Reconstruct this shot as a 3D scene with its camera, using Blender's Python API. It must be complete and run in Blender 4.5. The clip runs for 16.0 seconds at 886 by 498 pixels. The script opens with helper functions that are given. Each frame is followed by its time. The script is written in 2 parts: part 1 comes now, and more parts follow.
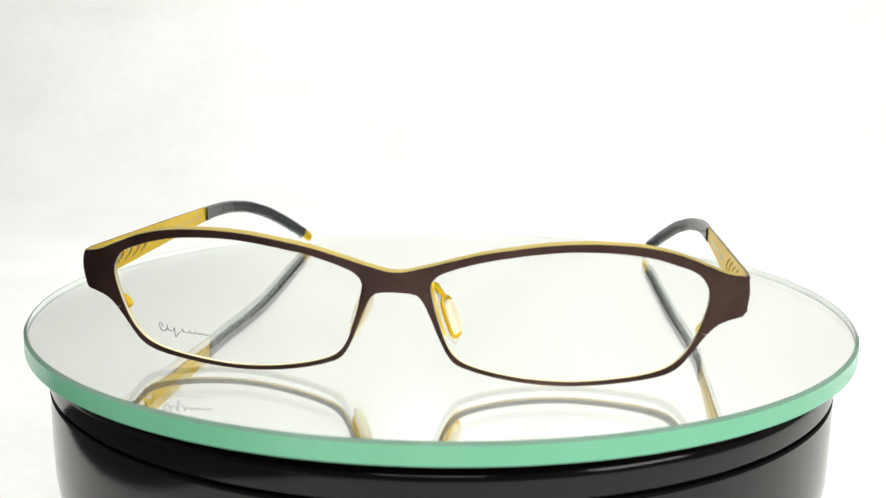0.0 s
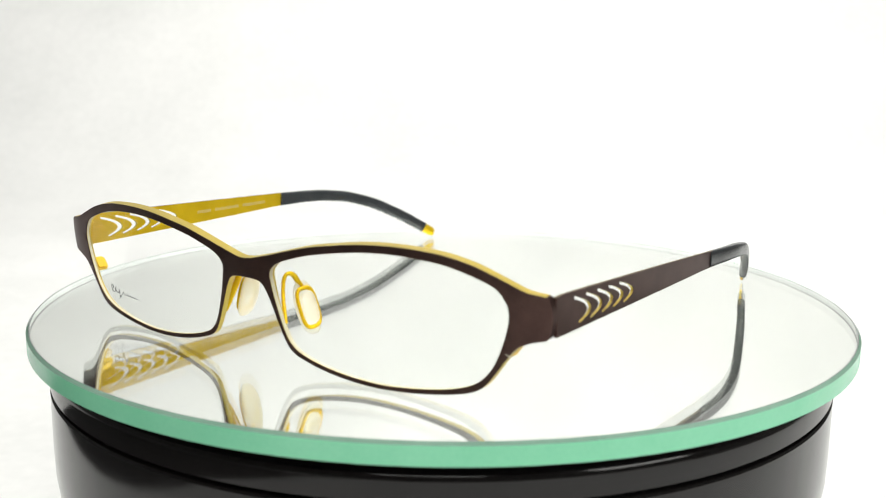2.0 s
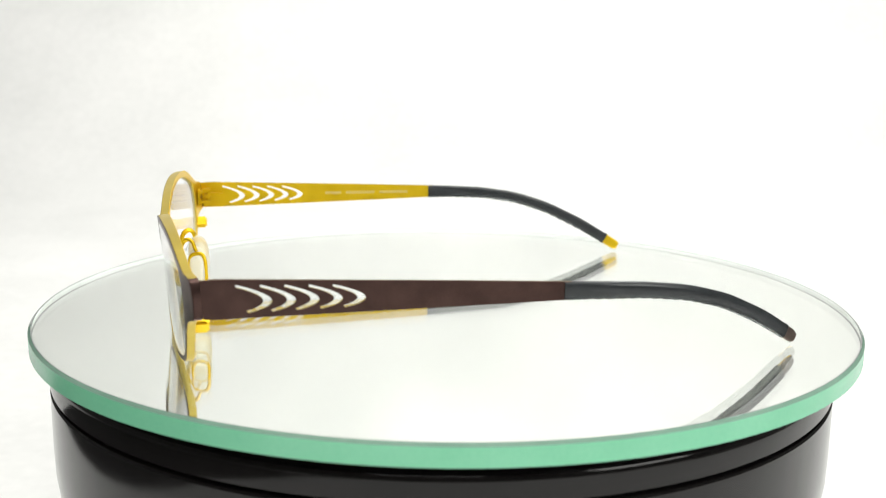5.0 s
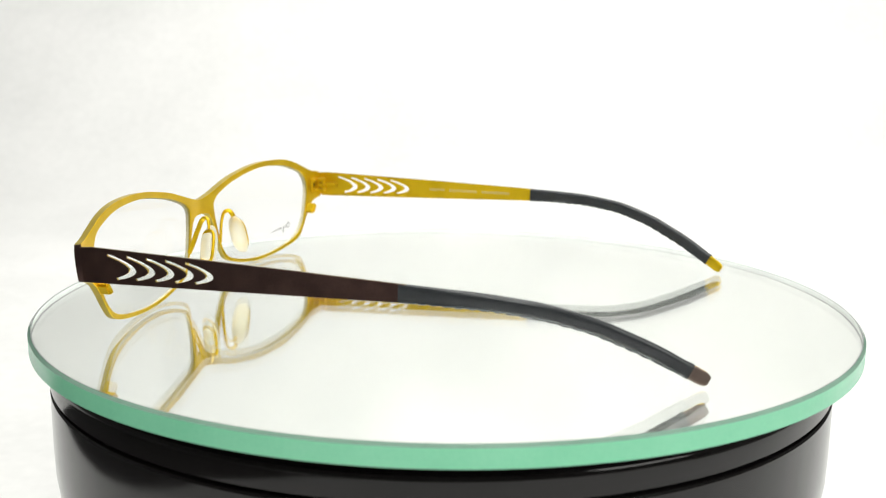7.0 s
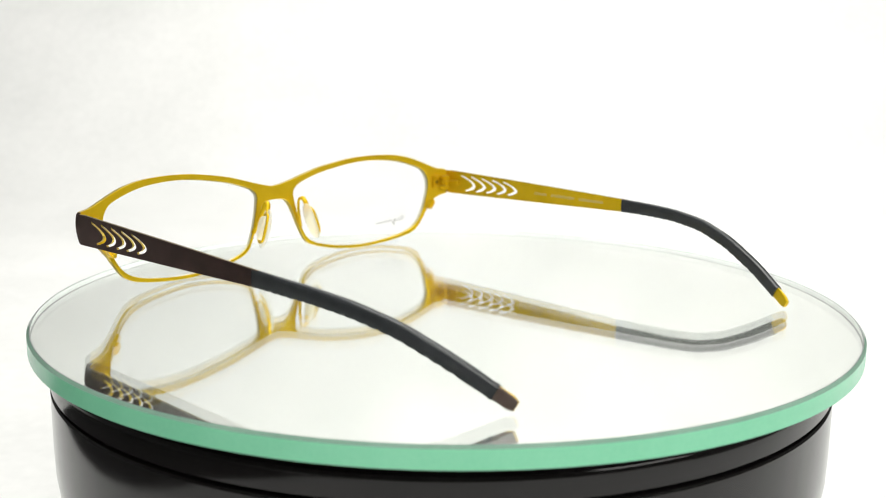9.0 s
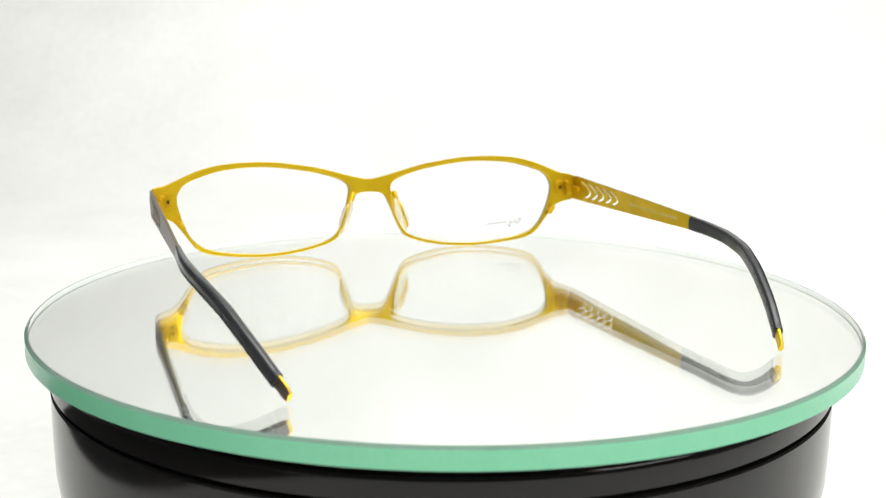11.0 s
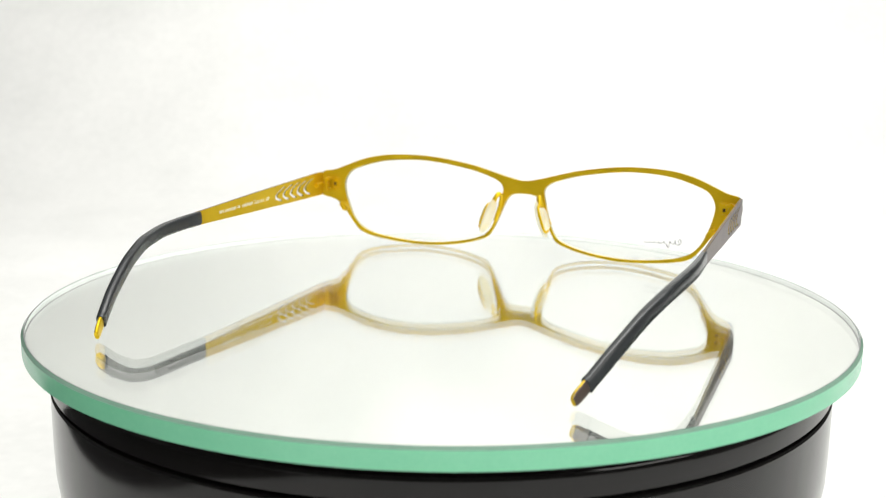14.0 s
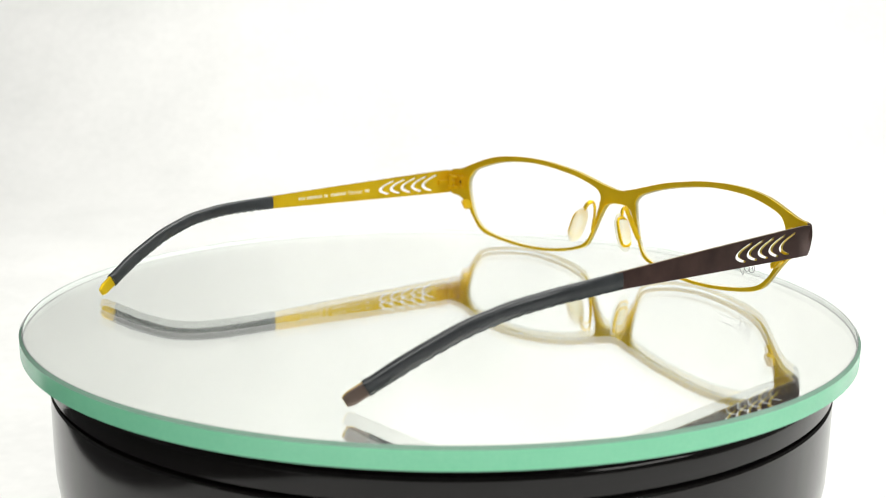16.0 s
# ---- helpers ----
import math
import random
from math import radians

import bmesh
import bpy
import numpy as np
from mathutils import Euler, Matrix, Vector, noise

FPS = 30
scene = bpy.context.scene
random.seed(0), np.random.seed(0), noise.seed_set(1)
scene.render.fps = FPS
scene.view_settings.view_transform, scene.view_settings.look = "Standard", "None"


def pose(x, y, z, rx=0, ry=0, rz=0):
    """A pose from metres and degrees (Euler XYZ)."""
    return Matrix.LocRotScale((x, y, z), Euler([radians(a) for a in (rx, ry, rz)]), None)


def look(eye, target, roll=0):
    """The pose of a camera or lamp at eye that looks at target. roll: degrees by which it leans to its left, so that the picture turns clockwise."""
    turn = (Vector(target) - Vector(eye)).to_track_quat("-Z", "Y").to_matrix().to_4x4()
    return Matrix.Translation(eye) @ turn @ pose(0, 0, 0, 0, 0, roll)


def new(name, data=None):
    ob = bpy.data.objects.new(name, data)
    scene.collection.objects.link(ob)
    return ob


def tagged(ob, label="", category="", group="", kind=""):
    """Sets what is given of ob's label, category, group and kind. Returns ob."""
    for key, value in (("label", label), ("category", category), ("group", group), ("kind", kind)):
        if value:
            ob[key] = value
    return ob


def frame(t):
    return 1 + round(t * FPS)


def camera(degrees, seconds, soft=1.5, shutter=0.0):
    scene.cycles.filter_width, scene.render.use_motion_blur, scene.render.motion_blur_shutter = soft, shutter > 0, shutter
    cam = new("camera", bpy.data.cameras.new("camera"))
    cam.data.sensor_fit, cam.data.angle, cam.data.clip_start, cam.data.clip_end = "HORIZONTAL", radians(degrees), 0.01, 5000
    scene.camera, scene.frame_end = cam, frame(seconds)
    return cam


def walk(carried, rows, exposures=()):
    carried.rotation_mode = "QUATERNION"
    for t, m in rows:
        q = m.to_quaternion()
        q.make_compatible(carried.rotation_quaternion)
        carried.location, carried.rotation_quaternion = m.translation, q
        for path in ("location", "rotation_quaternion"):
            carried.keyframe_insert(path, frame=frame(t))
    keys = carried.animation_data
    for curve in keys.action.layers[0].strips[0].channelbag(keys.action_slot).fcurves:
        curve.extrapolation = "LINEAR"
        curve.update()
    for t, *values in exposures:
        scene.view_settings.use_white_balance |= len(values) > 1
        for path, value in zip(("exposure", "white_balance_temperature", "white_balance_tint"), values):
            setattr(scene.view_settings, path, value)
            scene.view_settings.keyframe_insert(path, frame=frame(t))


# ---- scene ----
# ---- camera: stands still on its tripod ----
cam = camera(44.75, 16.0, 1.0)
CAM_EYE = Vector((0.0, -0.2704, 0.0668))
_p, _y = radians(11.243), radians(-0.016)
CAM_AIM = CAM_EYE + Vector((math.sin(_y) * math.cos(_p), math.cos(_y) * math.cos(_p), -math.sin(_p)))
CAM_POSE = look(CAM_EYE, CAM_AIM, 0.685)
walk(cam, [(0.0, CAM_POSE), (16.0, CAM_POSE)], [(0.0, -0.09), (16.0, -0.09)])
cam.data.dof.use_dof = True
cam.data.dof.focus_distance = 0.254
cam.data.dof.aperture_fstop = 24.0

# ---- light: dim room, soft boxes over and beside the paper sweep ----
world = bpy.data.worlds.new("room_light")
scene.world = world
world.use_nodes = True
world.node_tree.nodes["Background"].inputs[0].default_value = (0.95, 0.97, 1.0, 1)
world.node_tree.nodes["Background"].inputs[1].default_value = 0.15


def softbox(name, eye, target, sx, sy, watts, color=(1.0, 0.995, 0.952)):
    d = bpy.data.lights.new(name, "AREA")
    d.shape, d.size, d.size_y, d.energy, d.color = "RECTANGLE", sx, sy, watts, color
    ob = new(name, d)
    ob.matrix_world = look(eye, target)
    return ob


softbox("softbox_top", (0.05, 0.10, 1.00), (0.0, 0.10, 0.0), 1.0, 0.8, 6.8)
softbox("softbox_back", (0.33, 0.22, 0.98), (0.18, 0.95, 0.38), 1.10, 0.5, 9.6)
softbox("softbox_side", (0.80, -0.60, 0.55), (0.0, 0.0, 0.0), 0.5, 0.5, 4.0)
softbox("softbox_front", (-0.05, -0.95, 0.95), (0.0, -0.1, 0.0), 0.6, 0.6, 7.5)

# ---- materials ----
def mat(name):
    m = bpy.data.materials.new(name)
    m.use_nodes = True
    return m, m.node_tree, m.node_tree.nodes["Principled BSDF"]


def coated(name, low, high, rough, metallic, scale, bump=0.05, rough_var=0.08, coat=0.0, specular=0.5):
    """A finish with two scales of tone, roughness and fine relief."""
    m, t, b = mat(name)
    n, l = t.nodes, t.links
    tc = n.new("ShaderNodeTexCoord")
    big, fine = n.new("ShaderNodeTexNoise"), n.new("ShaderNodeTexNoise")
    big.inputs["Scale"].default_value, fine.inputs["Scale"].default_value = scale, scale * 22
    big.inputs["Detail"].default_value, fine.inputs["Detail"].default_value = 4, 2
    mixer = n.new("ShaderNodeMath")
    mixer.operation = "MULTIPLY_ADD"
    mixer.inputs[1].default_value = 0.45
    ramp = n.new("ShaderNodeValToRGB")
    ramp.color_ramp.elements[0].position, ramp.color_ramp.elements[1].position = 0.45, 0.95
    ramp.color_ramp.elements[0].color, ramp.color_ramp.elements[1].color = (*low, 1), (*high, 1)
    for tex in (big, fine):
        l.new(tc.outputs["Object"], tex.inputs["Vector"])
    l.new(fine.outputs["Fac"], mixer.inputs[0])
    l.new(big.outputs["Fac"], mixer.inputs[2])
    l.new(mixer.outputs[0], ramp.inputs[0])
    l.new(ramp.outputs[0], b.inputs["Base Color"])
    rr = n.new("ShaderNodeMapRange")
    rr.inputs["To Min"].default_value, rr.inputs["To Max"].default_value = rough - rough_var, rough + rough_var
    l.new(fine.outputs["Fac"], rr.inputs["Value"])
    l.new(rr.outputs[0], b.inputs["Roughness"])
    if bump:
        bp = n.new("ShaderNodeBump")
        bp.inputs["Strength"].default_value, bp.inputs["Distance"].default_value = bump, 0.0002
        l.new(fine.outputs["Fac"], bp.inputs["Height"])
        l.new(bp.outputs[0], b.inputs["Normal"])
    b.inputs["Metallic"].default_value = metallic
    b.inputs["Coat Weight"].default_value = coat
    b.inputs["Specular IOR Level"].default_value = specular
    return m


BROWN = coated("brown_coating", (0.066, 0.039, 0.034), (0.102, 0.060, 0.052), 0.32, 0.80, 180, 0.03, 0.07, 0.0, 0.15)
TIP_METAL = coated("worn_brown_tip", (0.13, 0.095, 0.08), (0.19, 0.14, 0.12), 0.34, 0.7, 180, 0.04, 0.08, 0.0, 0.3)
GOLD = coated("gold_titanium", (0.74, 0.485, 0.008), (0.84, 0.565, 0.016), 0.36, 0.62, 180, 0.04, 0.08, 0.0, 0.3)
# less saturated gold for the edge faces
RIM_EDGE = coated("muted_gold_rim_edge", (0.48, 0.36, 0.06), (0.56, 0.43, 0.09), 0.42, 0.5, 180, 0.05, 0.08, 0.0, 0.3)
LENS_EDGE = coated("frosted_lens_edge", (0.50, 0.46, 0.31), (0.58, 0.54, 0.39), 0.5, 0.0, 200, 0.03)
ARM_EDGE = coated("dull_bronze_edge", (0.15, 0.11, 0.05), (0.22, 0.165, 0.08), 0.45, 0.3, 180, 0.05, 0.08, 0.0, 0.2)
RUBBER = coated("tip_rubber", (0.031, 0.034, 0.037), (0.042, 0.046, 0.050), 0.24, 0.0, 250, 0.0, 0.03, 0.0, 0.45)
BLACK = coated("black_plastic", (0.006, 0.005, 0.005), (0.011, 0.010, 0.010), 0.10, 0.0, 7, 0.05, 0.03, 0.0, 0.4)
PAPER = coated("white_paper", (0.775, 0.78, 0.775), (0.89, 0.89, 0.885), 0.85, 0.0, 7, 0.08, 0.05, 0.0, 0.2)
ROOM = coated("grey_wall_paint", (0.16, 0.16, 0.16), (0.22, 0.22, 0.21), 0.8, 0.0, 3, 0.1)
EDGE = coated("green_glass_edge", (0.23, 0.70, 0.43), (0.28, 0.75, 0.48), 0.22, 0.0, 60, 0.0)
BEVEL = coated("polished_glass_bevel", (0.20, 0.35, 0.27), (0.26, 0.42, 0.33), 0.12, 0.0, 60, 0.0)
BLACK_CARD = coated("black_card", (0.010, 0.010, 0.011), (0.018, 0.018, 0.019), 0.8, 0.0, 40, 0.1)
FAINT = coated("faint_etching", (0.66, 0.50, 0.16), (0.74, 0.58, 0.24), 0.5, 0.4, 300, 0.0)
LINING = coated("glass_edge_inside", (0.70, 0.74, 0.73), (0.76, 0.80, 0.79), 0.4, 0.0, 60, 0.0)
# dark colour painted on the lining for the reflection lines inside the far rim
LINE = coated("painted_rim_reflection", (0.18, 0.18, 0.20), (0.24, 0.24, 0.26), 0.35, 0.0, 60, 0.0)
INK = coated("lens_print", (0.02, 0.02, 0.025), (0.04, 0.04, 0.05), 0.5, 0.0, 300, 0.0)
ETCH = coated("pale_etching", (0.82, 0.76, 0.58), (0.90, 0.84, 0.68), 0.55, 0.1, 300, 0.0)


def glass(name, color, ior, rough=0.0):
    m, t, b = mat(name)
    b.inputs["Base Color"].default_value = (*color, 1)
    b.inputs["Transmission Weight"].default_value = 1.0
    b.inputs["IOR"].default_value = ior
    b.inputs["Roughness"].default_value = rough
    return m


DISC_GLASS = glass("clear_float_glass", (0.985, 1.0, 0.99), 1.52)
LENS_GLASS = glass("demo_lens", (0.997, 0.999, 0.997), 1.14)


def silicone(name):
    """Soft translucent pad: part clear, part milky, with a soft gloss."""
    m, t, b = mat(name)
    n, l = t.nodes, t.links
    b.inputs["Base Color"].default_value = (0.92, 0.92, 0.86, 1)
    b.inputs["Roughness"].default_value = 0.3
    milk, clear = n.new("ShaderNodeBsdfTranslucent"), n.new("ShaderNodeBsdfTransparent")
    milk.inputs[0].default_value = (0.95, 0.95, 0.90, 1)
    clear.inputs[0].default_value = (0.97, 0.97, 0.94, 1)
    inner, outer = n.new("ShaderNodeMixShader"), n.new("ShaderNodeMixShader")
    inner.inputs[0].default_value, outer.inputs[0].default_value = 0.6, 0.30
    l.new(b.outputs[0], inner.inputs[1])
    l.new(milk.outputs[0], inner.inputs[2])
    l.new(inner.outputs[0], outer.inputs[1])
    l.new(clear.outputs[0], outer.inputs[2])
    l.new(outer.outputs[0], n["Material Output"].inputs[0])
    return m


SILICONE = silicone("silicone_pad")


def half_mirror(name):
    """Pale backing on the underside of the glass: part mirror, part milky."""
    m, t, b = mat(name)
    n, l = t.nodes, t.links
    tc, tex, ramp = n.new("ShaderNodeTexCoord"), n.new("ShaderNodeTexNoise"), n.new("ShaderNodeValToRGB")
    tex.inputs["Scale"].default_value, tex.inputs["Detail"].default_value = 25, 5
    ramp.color_ramp.elements[0].color, ramp.color_ramp.elements[1].color = (0.26, 0.28, 0.25, 1), (0.33, 0.35, 0.31, 1)
    l.new(tc.outputs["Object"], tex.inputs["Vector"])
    l.new(tex.outputs["Fac"], ramp.inputs[0])
    l.new(ramp.outputs[0], b.inputs["Base Color"])
    b.inputs["Roughness"].default_value = 0.6
    gloss, mixed = n.new("ShaderNodeBsdfGlossy"), n.new("ShaderNodeMixShader")
    gloss.inputs["Color"].default_value = (0.945, 0.96, 0.935, 1)
    gloss.inputs["Roughness"].default_value = 0.02
    mixed.inputs[0].default_value = 0.95
    l.new(b.outputs[0], mixed.inputs[1])
    l.new(gloss.outputs[0], mixed.inputs[2])
    l.new(mixed.outputs[0], n["Material Output"].inputs[0])
    return m


PLATE = half_mirror("half_mirror_backing")
MM = 0.001


# ---- mesh helpers ----
def link(name, bm, mats, parent=None, label="", smooth=35):
    me = bpy.data.meshes.new(name)
    bm.normal_update()
    bm.to_mesh(me)
    bm.free()
    for m in mats if isinstance(mats, (list, tuple)) else [mats]:
        me.materials.append(m)
    me.polygons.foreach_set("use_smooth", [True] * len(me.polygons))
    me.set_sharp_from_angle(angle=radians(smooth))
    ob = new(name, me)
    if parent:
        ob.parent = parent
    return tagged(ob, label)


def part(name, bm, mats, parent, label="", smooth=35):
    return link(name, bm, mats, parent, label, smooth)


def spline(pts, steps, closed=True):
    """Smooth curve through a few control points."""
    pts = [Vector(p) for p in pts]
    n, out = len(pts), []
    for i in range(n if closed else n - 1):
        if closed:
            p0, p1, p2, p3 = pts[i - 1], pts[i], pts[(i + 1) % n], pts[(i + 2) % n]
        else:
            p0, p1, p2, p3 = pts[max(i - 1, 0)], pts[i], pts[i + 1], pts[min(i + 2, n - 1)]
        d = (p2 - p1).length
        m1 = (p2 - p0) * (d / max((p2 - p1).length + (p1 - p0).length, 1e-9))
        m2 = (p3 - p1) * (d / max((p3 - p2).length + (p2 - p1).length, 1e-9))
        for k in range(steps):
            u = k / steps
            out.append(p1 * (2 * u**3 - 3 * u * u + 1) + m1 * (u**3 - 2 * u * u + u) + p2 * (3 * u * u - 2 * u**3) + m2 * (u**3 - u * u))
    if not closed:
        out.append(pts[-1])
    return out


def along(pts, y):
    """Value at y on a smooth curve of (y, value) points."""
    ys = [p[0] for p in pts]
    vs = [p[1] for p in pts]
    h = 2.5
    return float(sum(np.interp(y + o, ys, vs) for o in (-h, -h / 2, 0, h / 2, h)) / 5)


def plate(outlines, thick, bevel, grow=0.0):
    """Flat plate with holes from closed 2D outlines, thickness along z, edges rounded."""
    cu = bpy.data.curves.new("outline", "CURVE")
    cu.dimensions, cu.fill_mode = "2D", "BOTH"
    cu.extrude, cu.bevel_depth, cu.bevel_resolution, cu.offset = thick / 2 - bevel, bevel, 1, grow - bevel
    for o in outlines:
        s = cu.splines.new("POLY")
        s.points.add(len(o) - 1)
        for q, v in zip(s.points, o):
            q.co = (v[0], v[1], 0, 1)
        s.use_cyclic_u = True
    ob = new("outline", cu)
    me = bpy.data.meshes.new_from_object(ob.evaluated_get(bpy.context.evaluated_depsgraph_get()))
    bm = bmesh.new()
    bm.from_mesh(me)
    bpy.data.objects.remove(ob)
    bpy.data.curves.remove(cu)
    bpy.data.meshes.remove(me)
    bmesh.ops.remove_doubles(bm, verts=bm.verts, dist=1e-5)
    bm.normal_update()
    return bm


def tube(pts, radius, closed=False, flat=1.0, seg=10):
    """Round or flattened rod along points."""
    bm = bmesh.new()
    pts = [Vector(p) for p in pts]
    n, rings = len(pts), []
    prev = None
    for i, p in enumerate(pts):
        a = pts[i - 1] if (i or closed) else p
        b = pts[(i + 1) % n] if (i < n - 1 or closed) else p
        t = (b - a).normalized()
        u = t.cross(Vector((0, 0, 1))) if prev is None else prev - t * prev.dot(t)
        if u.length < 1e-4:
            u = t.cross(Vector((0, 1, 0)))
        u.normalize()
        prev = u
        v = t.cross(u)
        rings.append([bm.verts.new(p + u * radius * math.cos(k * math.tau / seg) + v * radius * flat * math.sin(k * math.tau / seg)) for k in range(seg)])
    for i in range(n if closed else n - 1):
        r0, r1 = rings[i], rings[(i + 1) % n]
        for k in range(seg):
            bm.faces.new((r0[k], r0[(k + 1) % seg], r1[(k + 1) % seg], r1[k]))
    if not closed:
        bm.faces.new(rings[0][::-1])
        bm.faces.new(rings[-1])
    bmesh.ops.recalc_face_normals(bm, faces=bm.faces)
    return bm


def block(cx, cy, cz, sx, sy, sz, bevel, rot=None):
    bm = bmesh.new()
    bmesh.ops.create_cube(bm, size=1)
    bmesh.ops.scale(bm, vec=(sx, sy, sz), verts=bm.verts)
    bmesh.ops.bevel(bm, geom=list(bm.edges), offset=bevel, segments=2, affect="EDGES")
    m = Matrix.Translation((cx, cy, cz)) @ (rot or Matrix())
    bmesh.ops.transform(bm, matrix=m, verts=bm.verts)
    return bm


def merge(*bms):
    me = bpy.data.meshes.new("merge")
    out = bmesh.new()
    for b in bms:
        b.to_mesh(me)
        b.free()
        out.from_mesh(me)
    bpy.data.meshes.remove(me)
    return out


def scaled(bm, side=1):
    """From millimetres to metres, mirrored for the other side."""
    bmesh.ops.transform(bm, matrix=Matrix.Diagonal((side * MM, MM, MM, 1)), verts=bm.verts)
    if side < 0:
        bmesh.ops.reverse_faces(bm, faces=bm.faces)
    return bm


def lathe(profile, seg=256, close=True):
    """Ring of faces from (radius, z) points; returns the bmesh with the faces of each step in order."""
    bm = bmesh.new()
    rings = [[bm.verts.new((r * math.cos(k * math.tau / seg), r * math.sin(k * math.tau / seg), z)) for k in range(seg)] for r, z in profile]
    steps = []
    for a, b in zip(rings, rings[1:]):
        steps.append([bm.faces.new((a[k], a[(k + 1) % seg], b[(k + 1) % seg], b[k])) for k in range(seg)])
    if close:
        steps.append([bm.faces.new(rings[0][::-1]), bm.faces.new(rings[-1])])
    bmesh.ops.recalc_face_normals(bm, faces=bm.faces)
    return bm, steps


# ---- the setting: table top, paper sweep, plain room ----
TABLE_Z = -0.085


def sweep():
    """White paper: lies on the table, curves up behind, stands as the background."""
    prof = [(-1.0, TABLE_Z + 0.001)]
    y0, r = 0.60, 0.35
    prof += [(y0 + r * math.sin(a), TABLE_Z + 0.001 + r - r * math.cos(a)) for a in [radians(k * 6) for k in range(16)]]
    prof.append((y0 + r, 1.5))
    bm = bmesh.new()
    xs = [-0.57 + 1.14 * k / 24 for k in range(25)]
    grid = []
    for y, z in prof:
        grid.append([bm.verts.new((x, y + (0.004 * math.sin(x * 5.0) if z > 0 else 0), z)) for x in xs])
    for a, b in zip(grid, grid[1:]):
        for k in range(24):
            bm.faces.new((a[k], a[k + 1], b[k + 1], b[k]))
    bmesh.ops.recalc_face_normals(bm, faces=bm.faces)
    bmesh.ops.solidify(bm, geom=list(bm.faces), thickness=0.0006)
    ob = link("backdrop", bm, PAPER)
    return tagged(ob, "seamless white paper sweep curving up behind the turntable", "backdrop", kind="structure")


def slab(name, x0, x1, y0, y1, z0, z1, m, label):
    ob = link(name, block((x0 + x1) / 2, (y0 + y1) / 2, (z0 + z1) / 2, x1 - x0, y1 - y0, z1 - z0, 0.002), m)
    return tagged(ob, label, name.split("_")[0], kind="structure")


sweep()
slab("floor", -1.5, 1.5, -1.6, 1.1, TABLE_Z - 0.04, TABLE_Z, ROOM, "plain grey table surface under the white paper")
slab("wall_north", -1.5, 1.5, 1.1, 1.16, TABLE_Z, 1.75, ROOM, "plain grey studio wall behind the paper")
slab("wall_south", -1.5, 1.5, -1.66, -1.6, TABLE_Z, 1.75, ROOM, "plain grey studio wall behind the camera")
slab("wall_east", 1.5, 1.56, -1.6, 1.1, TABLE_Z, 1.75, ROOM, "plain grey studio wall")
slab("wall_west", -1.56, -1.5, -1.6, 1.1, TABLE_Z, 1.75, ROOM, "plain grey studio wall")
slab("ceiling", -1.56, 1.56, -1.66, 1.16, 1.75, 1.8, ROOM, "plain grey studio ceiling")


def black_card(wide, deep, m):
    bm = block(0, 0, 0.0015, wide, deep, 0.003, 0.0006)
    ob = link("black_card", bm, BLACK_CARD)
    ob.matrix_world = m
    return tagged(ob, "unseen matt black card lying flat beside the turntable, added for dark reflections", "card", "black cards round the turntable")


# out of view: gives the drum the dark reflection on its left
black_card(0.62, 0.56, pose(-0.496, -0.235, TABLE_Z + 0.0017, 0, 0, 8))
# unseen, added so that the temple's brown outer side reflects dark
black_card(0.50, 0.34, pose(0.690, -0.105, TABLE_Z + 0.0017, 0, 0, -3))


# ---- turntable drum ----
def turntable():
    thing = tagged(new("turntable"), "glossy black plastic turntable drum under a glass disc", "turntable")
    thing.location = (0, 0, TABLE_Z + 0.0016)
    base = -(TABLE_Z + 0.0016)
    up = lambda z: base + z * MM
    bm, _ = lathe([(0.0940, up(-38.6)), (0.0952, up(-38.4)), (0.0956, up(-37.8)), (0.0961, up(-34)), (0.0963, up(-28)), (0.0963, up(-14.6)), (0.0959, up(-14.2)), (0.0944, up(-14.1))])
    part("drum", bm, BLACK, thing, "glossy black lower drum")
    bm, _ = lathe([(0.0944, up(-14.2)), (0.0944, up(-13.4)), (0.0959, up(-13.3)), (0.0963, up(-12.9)), (0.0963, up(-9.2)), (0.09622, up(-8.6)), (0.0960, up(-8.0)), (0.09565, up(-7.5)), (0.0951, up(-7.05)), (0.0944, up(-6.7)), (0.0935, up(-6.5)), (0.0925, up(-6.4))])
    part("top_ring", bm, BLACK, thing, "glossy black upper ring")
    bm, _ = lathe([(0.080, 0.0), (0.088, 0.002), (0.0940, up(-46)), (0.0952, up(-40)), (0.0950, up(-39.2)), (0.0940, up(-38.9))])
    part("foot", bm, BLACK, thing, "black rounded foot")
    bm, _ = lathe([(0.0905, up(-6.5)), (0.0905, up(-5.0)), (0.0900, up(-4.85))])
    part("top_plate", bm, BLACK, thing, "black plate that carries the glass")
    return thing


turntable()


# ---- glass disc, a little off the axis ----
DISC_R, DISC_T = 0.1014, 0.0046
DISC_OFF = Vector((-0.00034, 0.00099, 0.0))


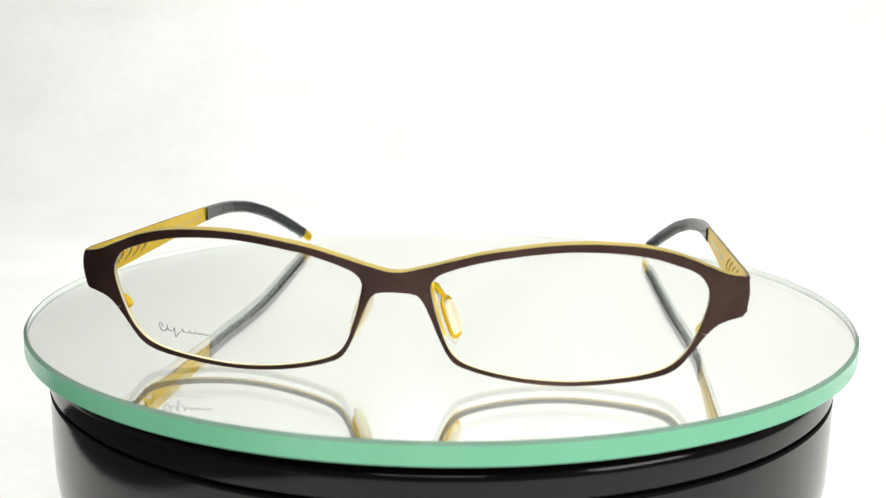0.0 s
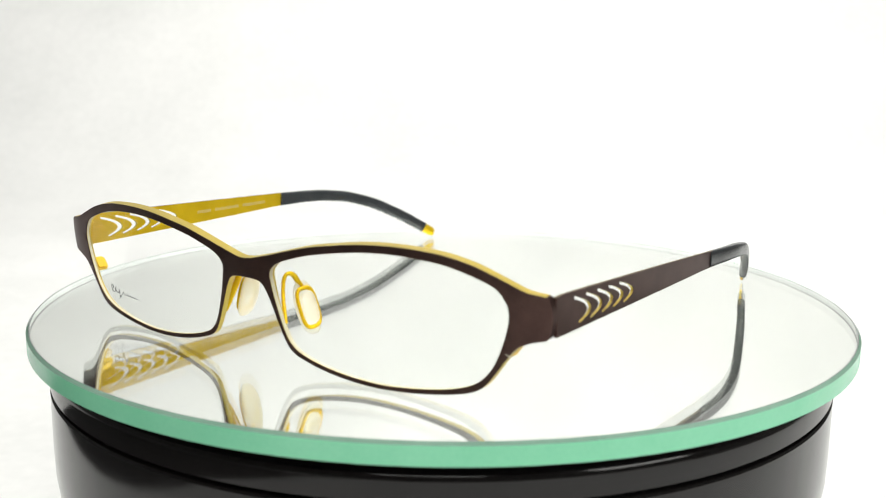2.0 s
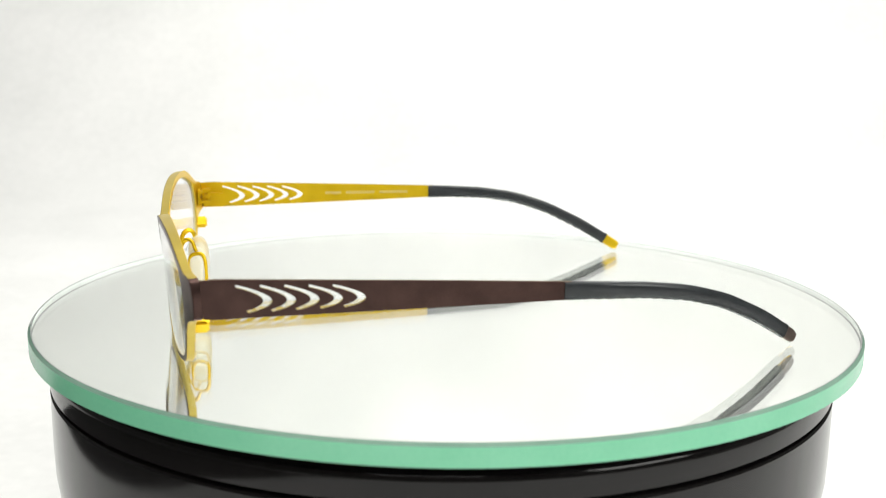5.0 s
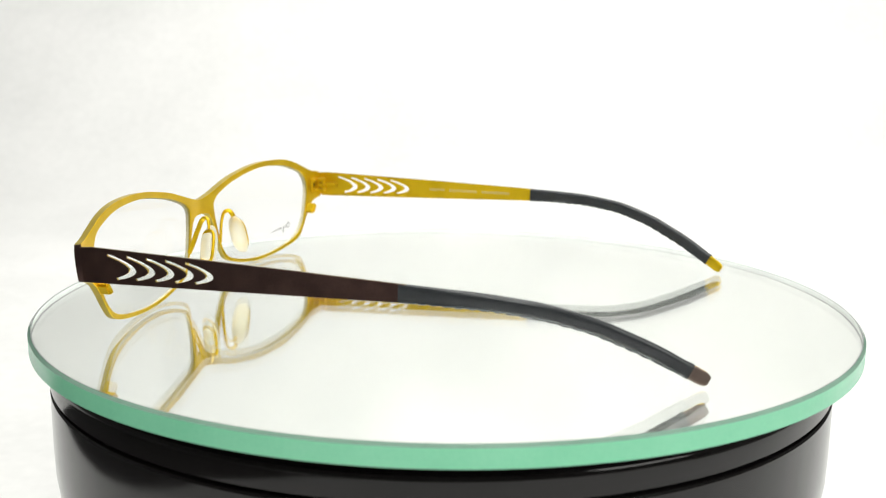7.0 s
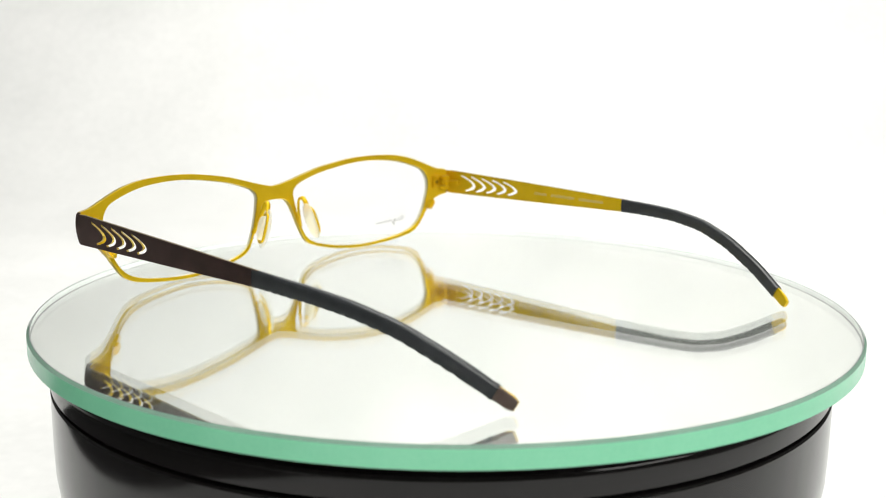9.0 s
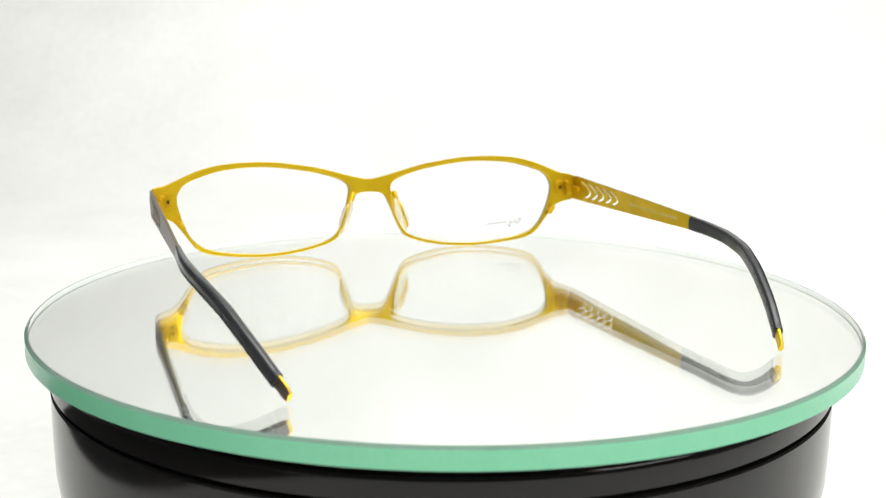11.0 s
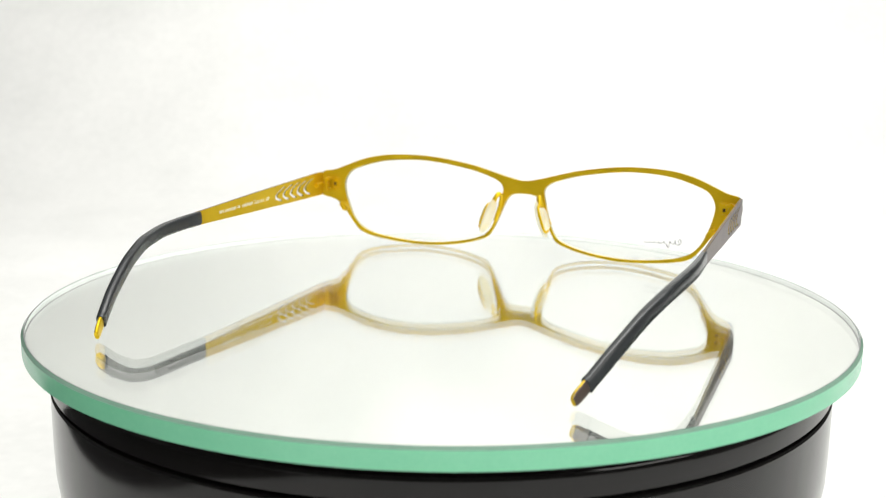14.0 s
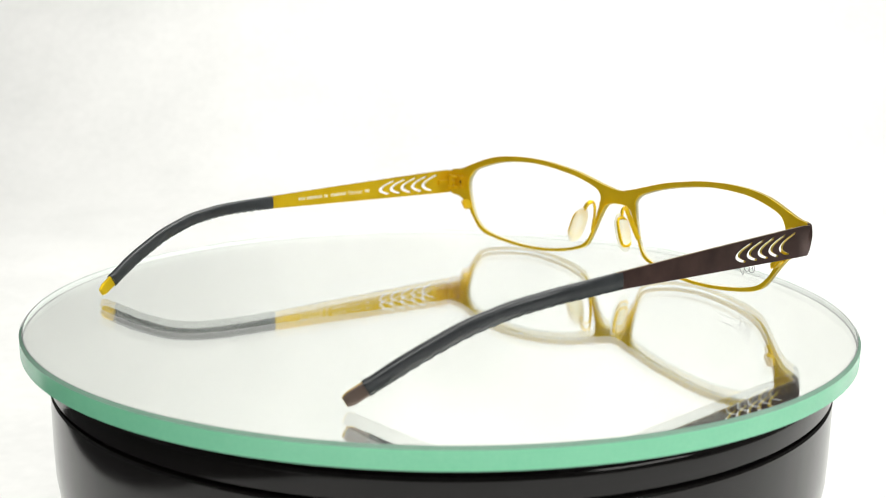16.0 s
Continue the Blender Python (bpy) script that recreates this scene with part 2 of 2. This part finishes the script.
def glass_disc():
    thing = tagged(new("glass_disc"), "round clear glass disc with a polished green edge", "glass disc")
    c = 0.00042
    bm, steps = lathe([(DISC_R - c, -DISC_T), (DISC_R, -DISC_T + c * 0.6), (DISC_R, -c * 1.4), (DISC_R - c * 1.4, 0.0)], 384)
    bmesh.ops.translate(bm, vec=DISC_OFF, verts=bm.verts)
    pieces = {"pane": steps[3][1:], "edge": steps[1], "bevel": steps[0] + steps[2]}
    for f in bm.faces:
        f.material_index = 9
    for k, name in enumerate(pieces):
        for f in pieces[name]:
            f.material_index = k
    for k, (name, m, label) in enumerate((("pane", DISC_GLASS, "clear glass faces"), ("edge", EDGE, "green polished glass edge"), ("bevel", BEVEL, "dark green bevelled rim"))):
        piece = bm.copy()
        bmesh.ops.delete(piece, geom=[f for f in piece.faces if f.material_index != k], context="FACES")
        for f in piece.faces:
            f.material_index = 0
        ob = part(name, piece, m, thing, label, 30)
        ob.visible_shadow = name != "pane"
    bm.free()
    # opaque lining; its two dark bands paint the reflections inside the glass rim
    bm, _ = lathe([(DISC_R - 0.00085, -0.00015), (DISC_R - 0.00050, -0.00065), (DISC_R - 0.00045, -0.00115), (DISC_R - 0.00045, -0.00135), (DISC_R - 0.00045, -DISC_T), (DISC_R - 0.0006, -DISC_T)], 256, False)
    bm.faces.new([v for v in bm.verts if abs(v.co.z + DISC_T) < 1e-6 and math.hypot(v.co.x, v.co.y) < DISC_R - 0.0005])
    bmesh.ops.recalc_face_normals(bm, faces=bm.faces)
    bmesh.ops.translate(bm, vec=DISC_OFF, verts=bm.verts)
    for f in bm.faces:
        z = f.calc_center_median().z
        f.material_index = 0 if z < -DISC_T + 1e-5 else (2 if z > -0.0005 or -0.00134 < z < -0.00116 else 1)
    part("backing", bm, [PLATE, LINING, LINE], thing, "pale half-mirrored backing under the glass, with painted dark rim reflections")
    bm, _ = lathe([(0.085, -DISC_T - 0.00015), (DISC_R - 0.0006, -DISC_T - 0.00015), (DISC_R - 0.0006, -DISC_T - 0.00005)], 192, False)
    bmesh.ops.translate(bm, vec=DISC_OFF, verts=bm.verts)
    part("back_paint", bm, BLACK_CARD, thing, "dark paint on the back of the mirror")
    return thing


DISC = glass_disc()

# ---- eyeglasses, in millimetres: x to the wearer's left, y back along the temples, z up from the glass ----
OUTER = [(0, 21.9), (5.5, 22.9), (11, 24.4), (17, 25.95), (23, 27.0), (29, 27.85), (35, 28.25), (41, 28.25), (47.5, 27.75), (53.5, 26.4), (59.5, 24.1), (63, 22.75), (66.2, 22.2), (66.8, 21.6),
         (67.3, 19.5), (67.2, 17.2), (66.7, 15.0), (66.2, 14.3), (63.6, 13.6), (61.2, 12.4), (59, 10), (57, 7.2), (54.6, 4.2), (52.2, 2.7), (48.6, 1.7), (42.7, 0.75), (37, 0.2), (31, 0.05),
         (25, 0.45), (19, 1.4), (14, 2.75), (11.3, 4.0), (9.7, 6.1), (8.2, 9.3), (6.6, 13.3), (5.2, 16.2), (3.8, 17.5), (0, 17.9)]
INNER = [(6.9, 17.6), (6.7, 19), (7.2, 20.4), (9.2, 21.9), (16, 24.1), (22, 25.3), (28, 26.2), (34, 26.7), (41, 26.6), (47.5, 25.9), (53.5, 24.3), (57.4, 22.6), (59.2, 20.2), (59.6, 18), (59.1, 15.1),
         (57.8, 11.2), (56.1, 7.7), (54.1, 5.4), (52.2, 4.1), (48.6, 2.8), (42.7, 1.7), (35, 0.95), (29, 1.0), (23, 1.6), (17, 2.8), (13, 4.2), (11, 5.8), (9.7, 8), (8.6, 11), (7.5, 14.7)]
FRONT_T = 2.7
LEAN = 0.085  # the top of the front leans forward


def depth(x, z=18.0):
    """The front is deep along the top, thinner below and at the ends."""
    full = 1.3 + 1.0 * (max(z, 0) / 27) ** 1.5
    return float(np.interp(abs(x), [0, 36, 64], [full, full, 1.75]))


def face_y(x):
    """Front face of the frame: a gentle wrap."""
    return -67.7 - 0.5 * math.exp(-((x / 4.5) ** 2)) + 0.0016 * x * x + 0.02 * max(abs(x) - 62, 0) ** 2


def wrapped(bm, thick, set_back):
    """Bends a flat plate (x, z up the y axis, thickness on z) onto the wrap of the front."""
    for k in range(-44, 45):
        bmesh.ops.bisect_plane(bm, geom=list(bm.verts) + list(bm.edges) + list(bm.faces), plane_co=(k * 1.5 + 0.31, 0, 0), plane_no=(1, 0, 0))
    for v in bm.verts:
        x, z, w = v.co
        back = set_back + (thick / 2 - w) * (depth(x, z) / FRONT_T if thick == FRONT_T else 1)
        v.co = (x, face_y(x) + back - LEAN * (z - 8), z * 1.012 + 1.6 * LEAN * back * min(max(z, 0) / 20, 1))
    bmesh.ops.recalc_face_normals(bm, faces=bm.faces)
    return scaled(bm)


def frame_front(parent):
    right = OUTER
    ring = right + [(-x, z) for x, z in reversed(right[1:-1])]
    holes = [[(s * x, z) for x, z in INNER] for s in (1, -1)]
    bm = plate([spline(ring, 6)] + [spline(h, 6) for h in holes], FRONT_T, 0.16)
    for f in bm.faces:
        c = f.calc_center_median()
        side = abs(c.x) > 65.2 and abs(f.normal.x) > 0.25
        f.material_index = 0 if f.normal.z > 0.35 or side else (1 if f.normal.z < -0.35 else 2)
    ob = part("frame_front", wrapped(bm, FRONT_T, 0.0), [BROWN, GOLD, RIM_EDGE], parent, "thin metal front, dark brown outside and gold inside", 20)
    return ob


def lens(parent, side):
    bm = plate([spline([(side * x, z) for x, z in INNER], 6)], 1.1, 0.0, -0.04)
    for f in bm.faces:
        f.material_index = 1 if abs(f.normal.z) < 0.5 else 0
    bm = wrapped(bm, 1.1, 0.15)
    for f in bm.faces:
        x, y, z = f.calc_center_median() / MM
        before = y < face_y(x) + 0.70 - LEAN * (z / 1.012 - 8)
        if f.material_index == 0 and (f.normal.y < 0) != before:
            f.normal_flip()
    ob = part("lens", bm, [LENS_GLASS, LENS_EDGE], parent, "clear demo lens with a frosted edge", 40)
    ob.visible_shadow = False
    return ob


TOP = [(-58.0, 22.5), (-15, 20.7), (10.5, 19.5), (30, 18.9)]
LOW = [(-58.0, 14.8), (-15, 15.35), (10.5, 15.75), (30, 15.2)]
SIDE_X = [(-60, 67.3), (-30, 67.25), (10, 67.2), (20, 67.3), (28, 66.8), (38, 65.1), (48, 62.1), (58, 58.8), (65, 56.0), (72, 53.0)]
MID_Z = [(0, 17.8), (10.5, 17.6), (20, 17.3), (28, 16.95), (38, 15.65), (48, 12.8), (58, 8.15), (65, 4.15), (69.0, 1.7), (73, -0.6)]


def crescent(y, h, zc, w):
    """Outline of a curved slot, open towards the hinge: tips at y, bulge towards the ear."""
    t, b = Vector((y, zc + 0.54 * h)), Vector((y + 2.3, zc - 0.46 * h))
    far, near = Vector((y + w + 1.4, zc - 0.02 * h)), Vector((y + w - 0.25, zc))
    out = []
    for k in range(13):
        u = k / 12
        out.append(t * (1 - u) ** 2 + (far * 2 - (t + b) / 2) * 2 * u * (1 - u) + b * u * u)
    t2, b2 = t + Vector((0.0, -0.55)), b + Vector((-0.35, 0.45))
    for k in range(13):
        u = 1 - k / 12
        out.append(t2 * (1 - u) ** 2 + (near * 2 - (t2 + b2) / 2) * 2 * u * (1 - u) + b2 * u * u)
    return out


def lift(y, amount):
    return amount * float(np.interp(y, [-58, 10, 40, 69], [0, 1, 0.9, 0]))


def temple(parent, side, raise_by, splay):
    """Arm: thin two-tone metal plate with five slots, rubber ear tip, bare metal end, hinge."""
    top = [Vector((-58.0 + 70 * k / 60, along(TOP, -58.0 + 70 * k / 60))) for k in range(61)]
    low = [Vector((-58.0 + 70 * k / 60, along(LOW, -58.0 + 70 * k / 60))) for k in range(61)]
    top[0] = Vector((-59.62, 22.25))
    low[0] = Vector((-59.00, 14.85))
    slots = [crescent(-53.1 + 4.5 * k, 5.5 - 0.22 * k, 18.35 - 0.02 * k, 5.2 - 0.1 * k) for k in range(5)]
    bm = plate([low + top[::-1]] + slots, 0.7, 0.10)
    for f in bm.faces:
        q = f.calc_center_median()
        rim = min(abs(q.y - along(TOP, q.x)), abs(q.y - along(LOW, q.x))) < 0.3 and abs(f.normal.y) > 0.8
        f.material_index = 0 if f.normal.z > 0.35 or q.x < -58.6 else (2 if rim else (3 if abs(f.normal.z) < 0.35 else 1))
    for k in range(-11, 6):
        bmesh.ops.bisect_plane(bm, geom=list(bm.verts) + list(bm.edges) + list(bm.faces), plane_co=(k * 5 + 0.13, 0, 0), plane_no=(1, 0, 0))
    wide = lambda y: along(SIDE_X, y) + splay * float(np.interp(y, [-58, 15, 69], [0, 1, 0]))
    for v in bm.verts:
        y, z, w = v.co
        v.co = (wide(y) - 0.35 + w, y, z + lift(y, raise_by))
    bmesh.ops.recalc_face_normals(bm, faces=bm.faces)
    arm = part("temple", scaled(bm, side), [BROWN, GOLD, ARM_EDGE, RIM_EDGE], parent, "tapered metal temple with five crescent slots, brown outside, gold inside", 20)

    centre = lambda y: Vector((wide(y) - 0.45, y, along(MID_Z, y) + lift(y, raise_by)))

    def swept(y0, y1, n, height, width, ribs):
        b = bmesh.new()
        rings, seg = [], 20
        for i in range(n + 1):
            y = y0 + (y1 - y0) * i / n
            p = centre(y)
            t = (centre(y + 0.5) - centre(y - 0.5)).normalized()
            s = t.cross(Vector((0, 0, 1))).normalized()
            u = s.cross(t)
            h, wd = height(y), width(y)
            ring = []
            for k in range(seg):
                a = k * math.tau / seg
                ca, sa = math.cos(a), math.sin(a)
                e = 0.6
                dx, dz = math.copysign(abs(ca) ** e, ca) * wd / 2, math.copysign(abs(sa) ** e, sa) * h / 2
                if ribs and dz < 0:
                    dz *= 1 - 0.12 * (1 - abs(math.sin((y - 14) * math.pi / 2.5))) * (14 < y < 61)
                ring.append(b.verts.new(p + s * dx + u * dz))
            rings.append(ring)
        for r0, r1 in zip(rings, rings[1:]):
            for k in range(seg):
                b.faces.new((r0[k], r0[(k + 1) % seg], r1[(k + 1) % seg], r1[k]))
        b.faces.new(rings[0][::-1])
        b.faces.new(rings[-1])
        bmesh.ops.recalc_face_normals(b, faces=b.faces)
        return b

    sleeve = swept(10.6, 65.9, 200, lambda y: 3.4 + 0.4 * math.exp(-((y - 10) / 14) ** 2) - 0.3 * max(0, (y - 60) / 6) + (0.22 if y > 65.3 else 0), lambda y: 2.3 - 0.25 * max(0, (y - 50) / 16) - 0.75 * math.exp(-((y - 10.6) / 10) ** 2), True)
    part("ear_tip", scaled(sleeve, side), RUBBER, arm, "dark slate rubber ear tip with a ribbed underside", 50)
    end = swept(65.0, 69.5, 14, lambda y: 3.05 - 0.9 * max(0, (y - 68.1) / 1.3) ** 2, lambda y: 0.95, False)
    for f in end.faces:
        f.material_index = 0 if f.normal.x > 0.3 else 1
    part("metal_end", scaled(end, side), [TIP_METAL, GOLD], arm, "bare metal end, brown outside and gold inside", 40)

    leaf = merge(block(65.8, -55.4, 18.6, 1.3, 4.6, 1.5, 0.25), block(64.5, -57.8, 18.6, 2.2, 1.9, 1.3, 0.3))
    part("hinge_leaf", scaled(leaf, side), GOLD, arm, "gold hinge leaf")
    return arm, wide


def front_hinge(parent, side):
    y = face_y(63.5) + depth(63.5) - LEAN * 10
    b = merge(block(63.0, y + 0.25, 18.6, 4.4, 0.7, 4.6, 0.2), block(64.3, -58.0, 20.25, 2.2, 2.6, 1.0, 0.25), block(64.3, -58.0, 16.95, 2.2, 2.6, 1.0, 0.25),
              block(62.1, y + 0.85, 20.1, 1.6, 0.9, 0.9, 0.2), block(62.1, y + 0.85, 17.1, 1.6, 0.9, 0.9, 0.2))
    h = part("hinge", scaled(b, side), GOLD, parent, "gold hinge knuckles on the frame")
    screw = tube([(64.4, -57.3, 16.4 + k * 4.6) for k in range(2)], 0.55, seg=14)
    part("screw", scaled(screw, side), GOLD, h, "tiny hinge screw")
    # no hole is cut: a thin dark tab paints the shade inside the opening
    slot = block(62.3, y + 0.62, 18.6, 0.8, 0.12, 1.0, 0.03)
    part("hinge_slot_shade", scaled(slot, side), BROWN, h, "dark square tab painting the shade of an opening in the hinge plate")


def rim_block(parent, side):
    """Closing block behind the outer lower rim, with its fine split line on the front."""
    rot = Matrix.Rotation(radians(36), 4, "Y")
    y = face_y(59) + depth(59, 12) - LEAN * 4
    b = block(58.9, y + 1.2, 11.6, 1.6, 3.2, 3.4, 0.5, rot)
    rb = part("closing_block", scaled(b, side), GOLD, parent, "gold closing block behind the rim")
    s = tube([(58.6, -58.6, 12.1), (59.7, -58.6, 12.1)], 0.45, seg=12)
    part("screw", scaled(s, side), GOLD, rb)
    cut = block(59.15, face_y(59.15) - 0.02 - LEAN * 3, 11.05, 1.9, 0.1, 0.10, 0.02, Matrix.Rotation(radians(17), 4, "Y"))
    part("split_line", scaled(cut, side), ETCH, rb, "fine pale split line across the rim")


def nose_pad(parent, side):
    inward = 1.2 if side < 0 else 0.0
    c = Vector((9.2 - inward, -60.1, 11.5 if side > 0 else 11.8))
    v = Vector((0.32, 0.05, -0.94)).normalized()
    n = Vector((-0.93, 0.31 if side > 0 else -0.05, -0.17)).normalized()
    n = (n - v * n.dot(v)).normalized()
    w = v.cross(n)
    rod = tube(spline([(9.0, -66.2, 9.3), (8.1, -65.6, 11.5), (7.1, -64.9, 14.3), (6.5, -64.2, 16.5), (6.25, -63.6, 17.9), (6.2, -62.9, 18.5), (6.5, -62.1, 18.6), (6.95 - inward / 3, -61.35, 18.0), (7.45 - inward / 2, -60.95, 16.9), (8.0 - inward, -60.5, 15.9)], 6, False), 0.42, flat=1.7)
    loop = []
    for k in range(40):
        a = k * math.tau / 40
        ca, sa = math.cos(a), math.sin(a)
        loop.append(c - n * 0.55 + w * 1.95 * math.copysign(abs(ca) ** 0.6, ca) + v * 4.1 * math.copysign(abs(sa) ** 0.6, sa))
    arm = part("pad_arm", scaled(merge(rod, tube(loop, 0.40, True, 1.3)), side), GOLD, parent, "bent gold pad arm with an oval holder", 60)
    bm = bmesh.new()
    bmesh.ops.create_uvsphere(bm, u_segments=32, v_segments=18, radius=1)
    for q in bm.verts:
        x, y, z = q.co
        e = 0.8
        a = math.copysign(abs(x) ** e, x) * 2.55
        b = math.copysign(abs(y) ** e, y) * 5.7
        q.co = c + n * (0.25 + 0.85 * z - 0.012 * b * b) + w * a + v * b
    boss = bmesh.new()
    bmesh.ops.create_uvsphere(boss, u_segments=24, v_segments=14, radius=1)
    for q in boss.verts:
        x, y, z = (math.copysign(abs(t) ** 0.6, t) for t in q.co)
        q.co = c + n * (-1.0 + 1.1 * z) + w * 1.7 * x + v * 3.5 * y
    bm = merge(bm, boss)
    bmesh.ops.recalc_face_normals(bm, faces=bm.faces)
    pad = part("nose_pad", scaled(bm, side), SILICONE, arm, "soft translucent cream silicone nose pad", 60)
    pad.visible_shadow = False


def lens_mark(lens_ob):
    """Dark handwritten-looking maker's mark, drawn as a plain wavy stroke."""
    pts = []
    for k in range(150):
        u = k / 149
        ring = math.exp(-((u / 0.10) ** 2))
        x = -50.1 + 10.9 * u + (0.30 + 0.45 * ring) * math.cos(u * 44 + 0.8 * math.sin(u * 9))
        z = 7.55 - 0.9 * u + (0.62 * (1 - u) ** 1.3 + 0.10 + 0.25 * ring) * math.sin(u * 44 + 0.8 * math.sin(u * 9)) - 1.6 * math.exp(-((u - 0.36) / 0.03) ** 2)
        pts.append((x, face_y(x) + 0.09 - LEAN * (z - 8), z))
    part("printed_mark", scaled(tube(pts, 0.08, seg=6)), INK, lens_ob, "small dark wavy maker's mark printed on the lens", 60)


def etched_line(arm, wide, side, raise_by, runs, m, tall, words=()):
    """Pale etched bars, and any plain word, on the inner face of a temple."""
    bms = []
    for y0, y1 in runs:
        n = max(1, round((y1 - y0) / 0.75))
        for k in range(n):
            y = y0 + (y1 - y0) * (k + 0.5) / n
            zc = (along(TOP, y) + along(LOW, y)) / 2 + lift(y, raise_by)
            bms.append(block(wide(y) - 0.71, y, zc, 0.05, (y1 - y0) / n * 0.62, tall, 0.01))
    part("etched_bars", scaled(merge(*bms), side), m, arm, "pale etched line of small marks")
    for text, y0, y1 in words:
        cu = bpy.data.curves.new("word", "FONT")
        cu.body, cu.size, cu.extrude = text, 1.65, 0.02
        ob = new("word", cu)
        me = bpy.data.meshes.new_from_object(ob.evaluated_get(bpy.context.evaluated_depsgraph_get()))
        bpy.data.objects.remove(ob)
        bm = bmesh.new()
        bm.from_mesh(me)
        xs = [v.co.x for v in bm.verts]
        k = (y1 - y0) / (max(xs) - min(xs))
        for v in bm.verts:
            y = y1 - (v.co.x - min(xs)) * k
            zc = (along(TOP, y) + along(LOW, y)) / 2 - 0.5 + lift(y, raise_by)
            v.co = (wide(y) - 0.72 - v.co.z, y, zc + v.co.y)
        bmesh.ops.recalc_face_normals(bm, faces=bm.faces)
        part("etched_word", scaled(bm, side), ETCH, arm, "pale etched word Titanium")


def eyeglasses():
    thing = tagged(new("eyeglasses"), "slim brown and gold metal eyeglasses standing open on the glass disc", "eyeglasses")
    frame_front(thing)
    for side, up, out in ((1, 0.0, 0.0), (-1, 0.7, 0.5)):
        l = lens(thing, side)
        if side < 0:
            lens_mark(l)
        front_hinge(thing, side)
        rim_block(thing, side)
        nose_pad(thing, side)
        arm, wide = temple(thing, side, up, out)
        if side > 0:
            etched_line(arm, wide, side, up, [(-0.9, 1.5), (-7.2, -1.4), (-9.1, -7.8), (-16.0, -10.2), (-25.2, -23.2)], ETCH, 0.85, [("Titanium", -22.1, -16.6)])
        else:
            etched_line(arm, wide, side, up, [(-22, -17), (-15.5, -6.5), (-5, 4)], FAINT, 0.8)
    for ob in thing.children:
        ob.data.transform(Matrix.Translation((0.00039, -0.0010, 0)))
        for q in ob.children:
            q.data.transform(Matrix.Translation((0.00039, -0.0010, 0)))
    return thing


GLASSES = eyeglasses()


# ---- what moves: disc and eyeglasses turn together, clockwise from above ----
def motions():
    turn = lambda t: -7.8 - 13.857 * t - 0.55 * math.exp(-(((t - 6.7) / 3.2) ** 2))
    rows = [(0.5 * k, pose(0, 0, 0, 0, 0, turn(0.5 * k))) for k in range(33)]
    walk(DISC, rows)
    walk(GLASSES, rows)


motions()
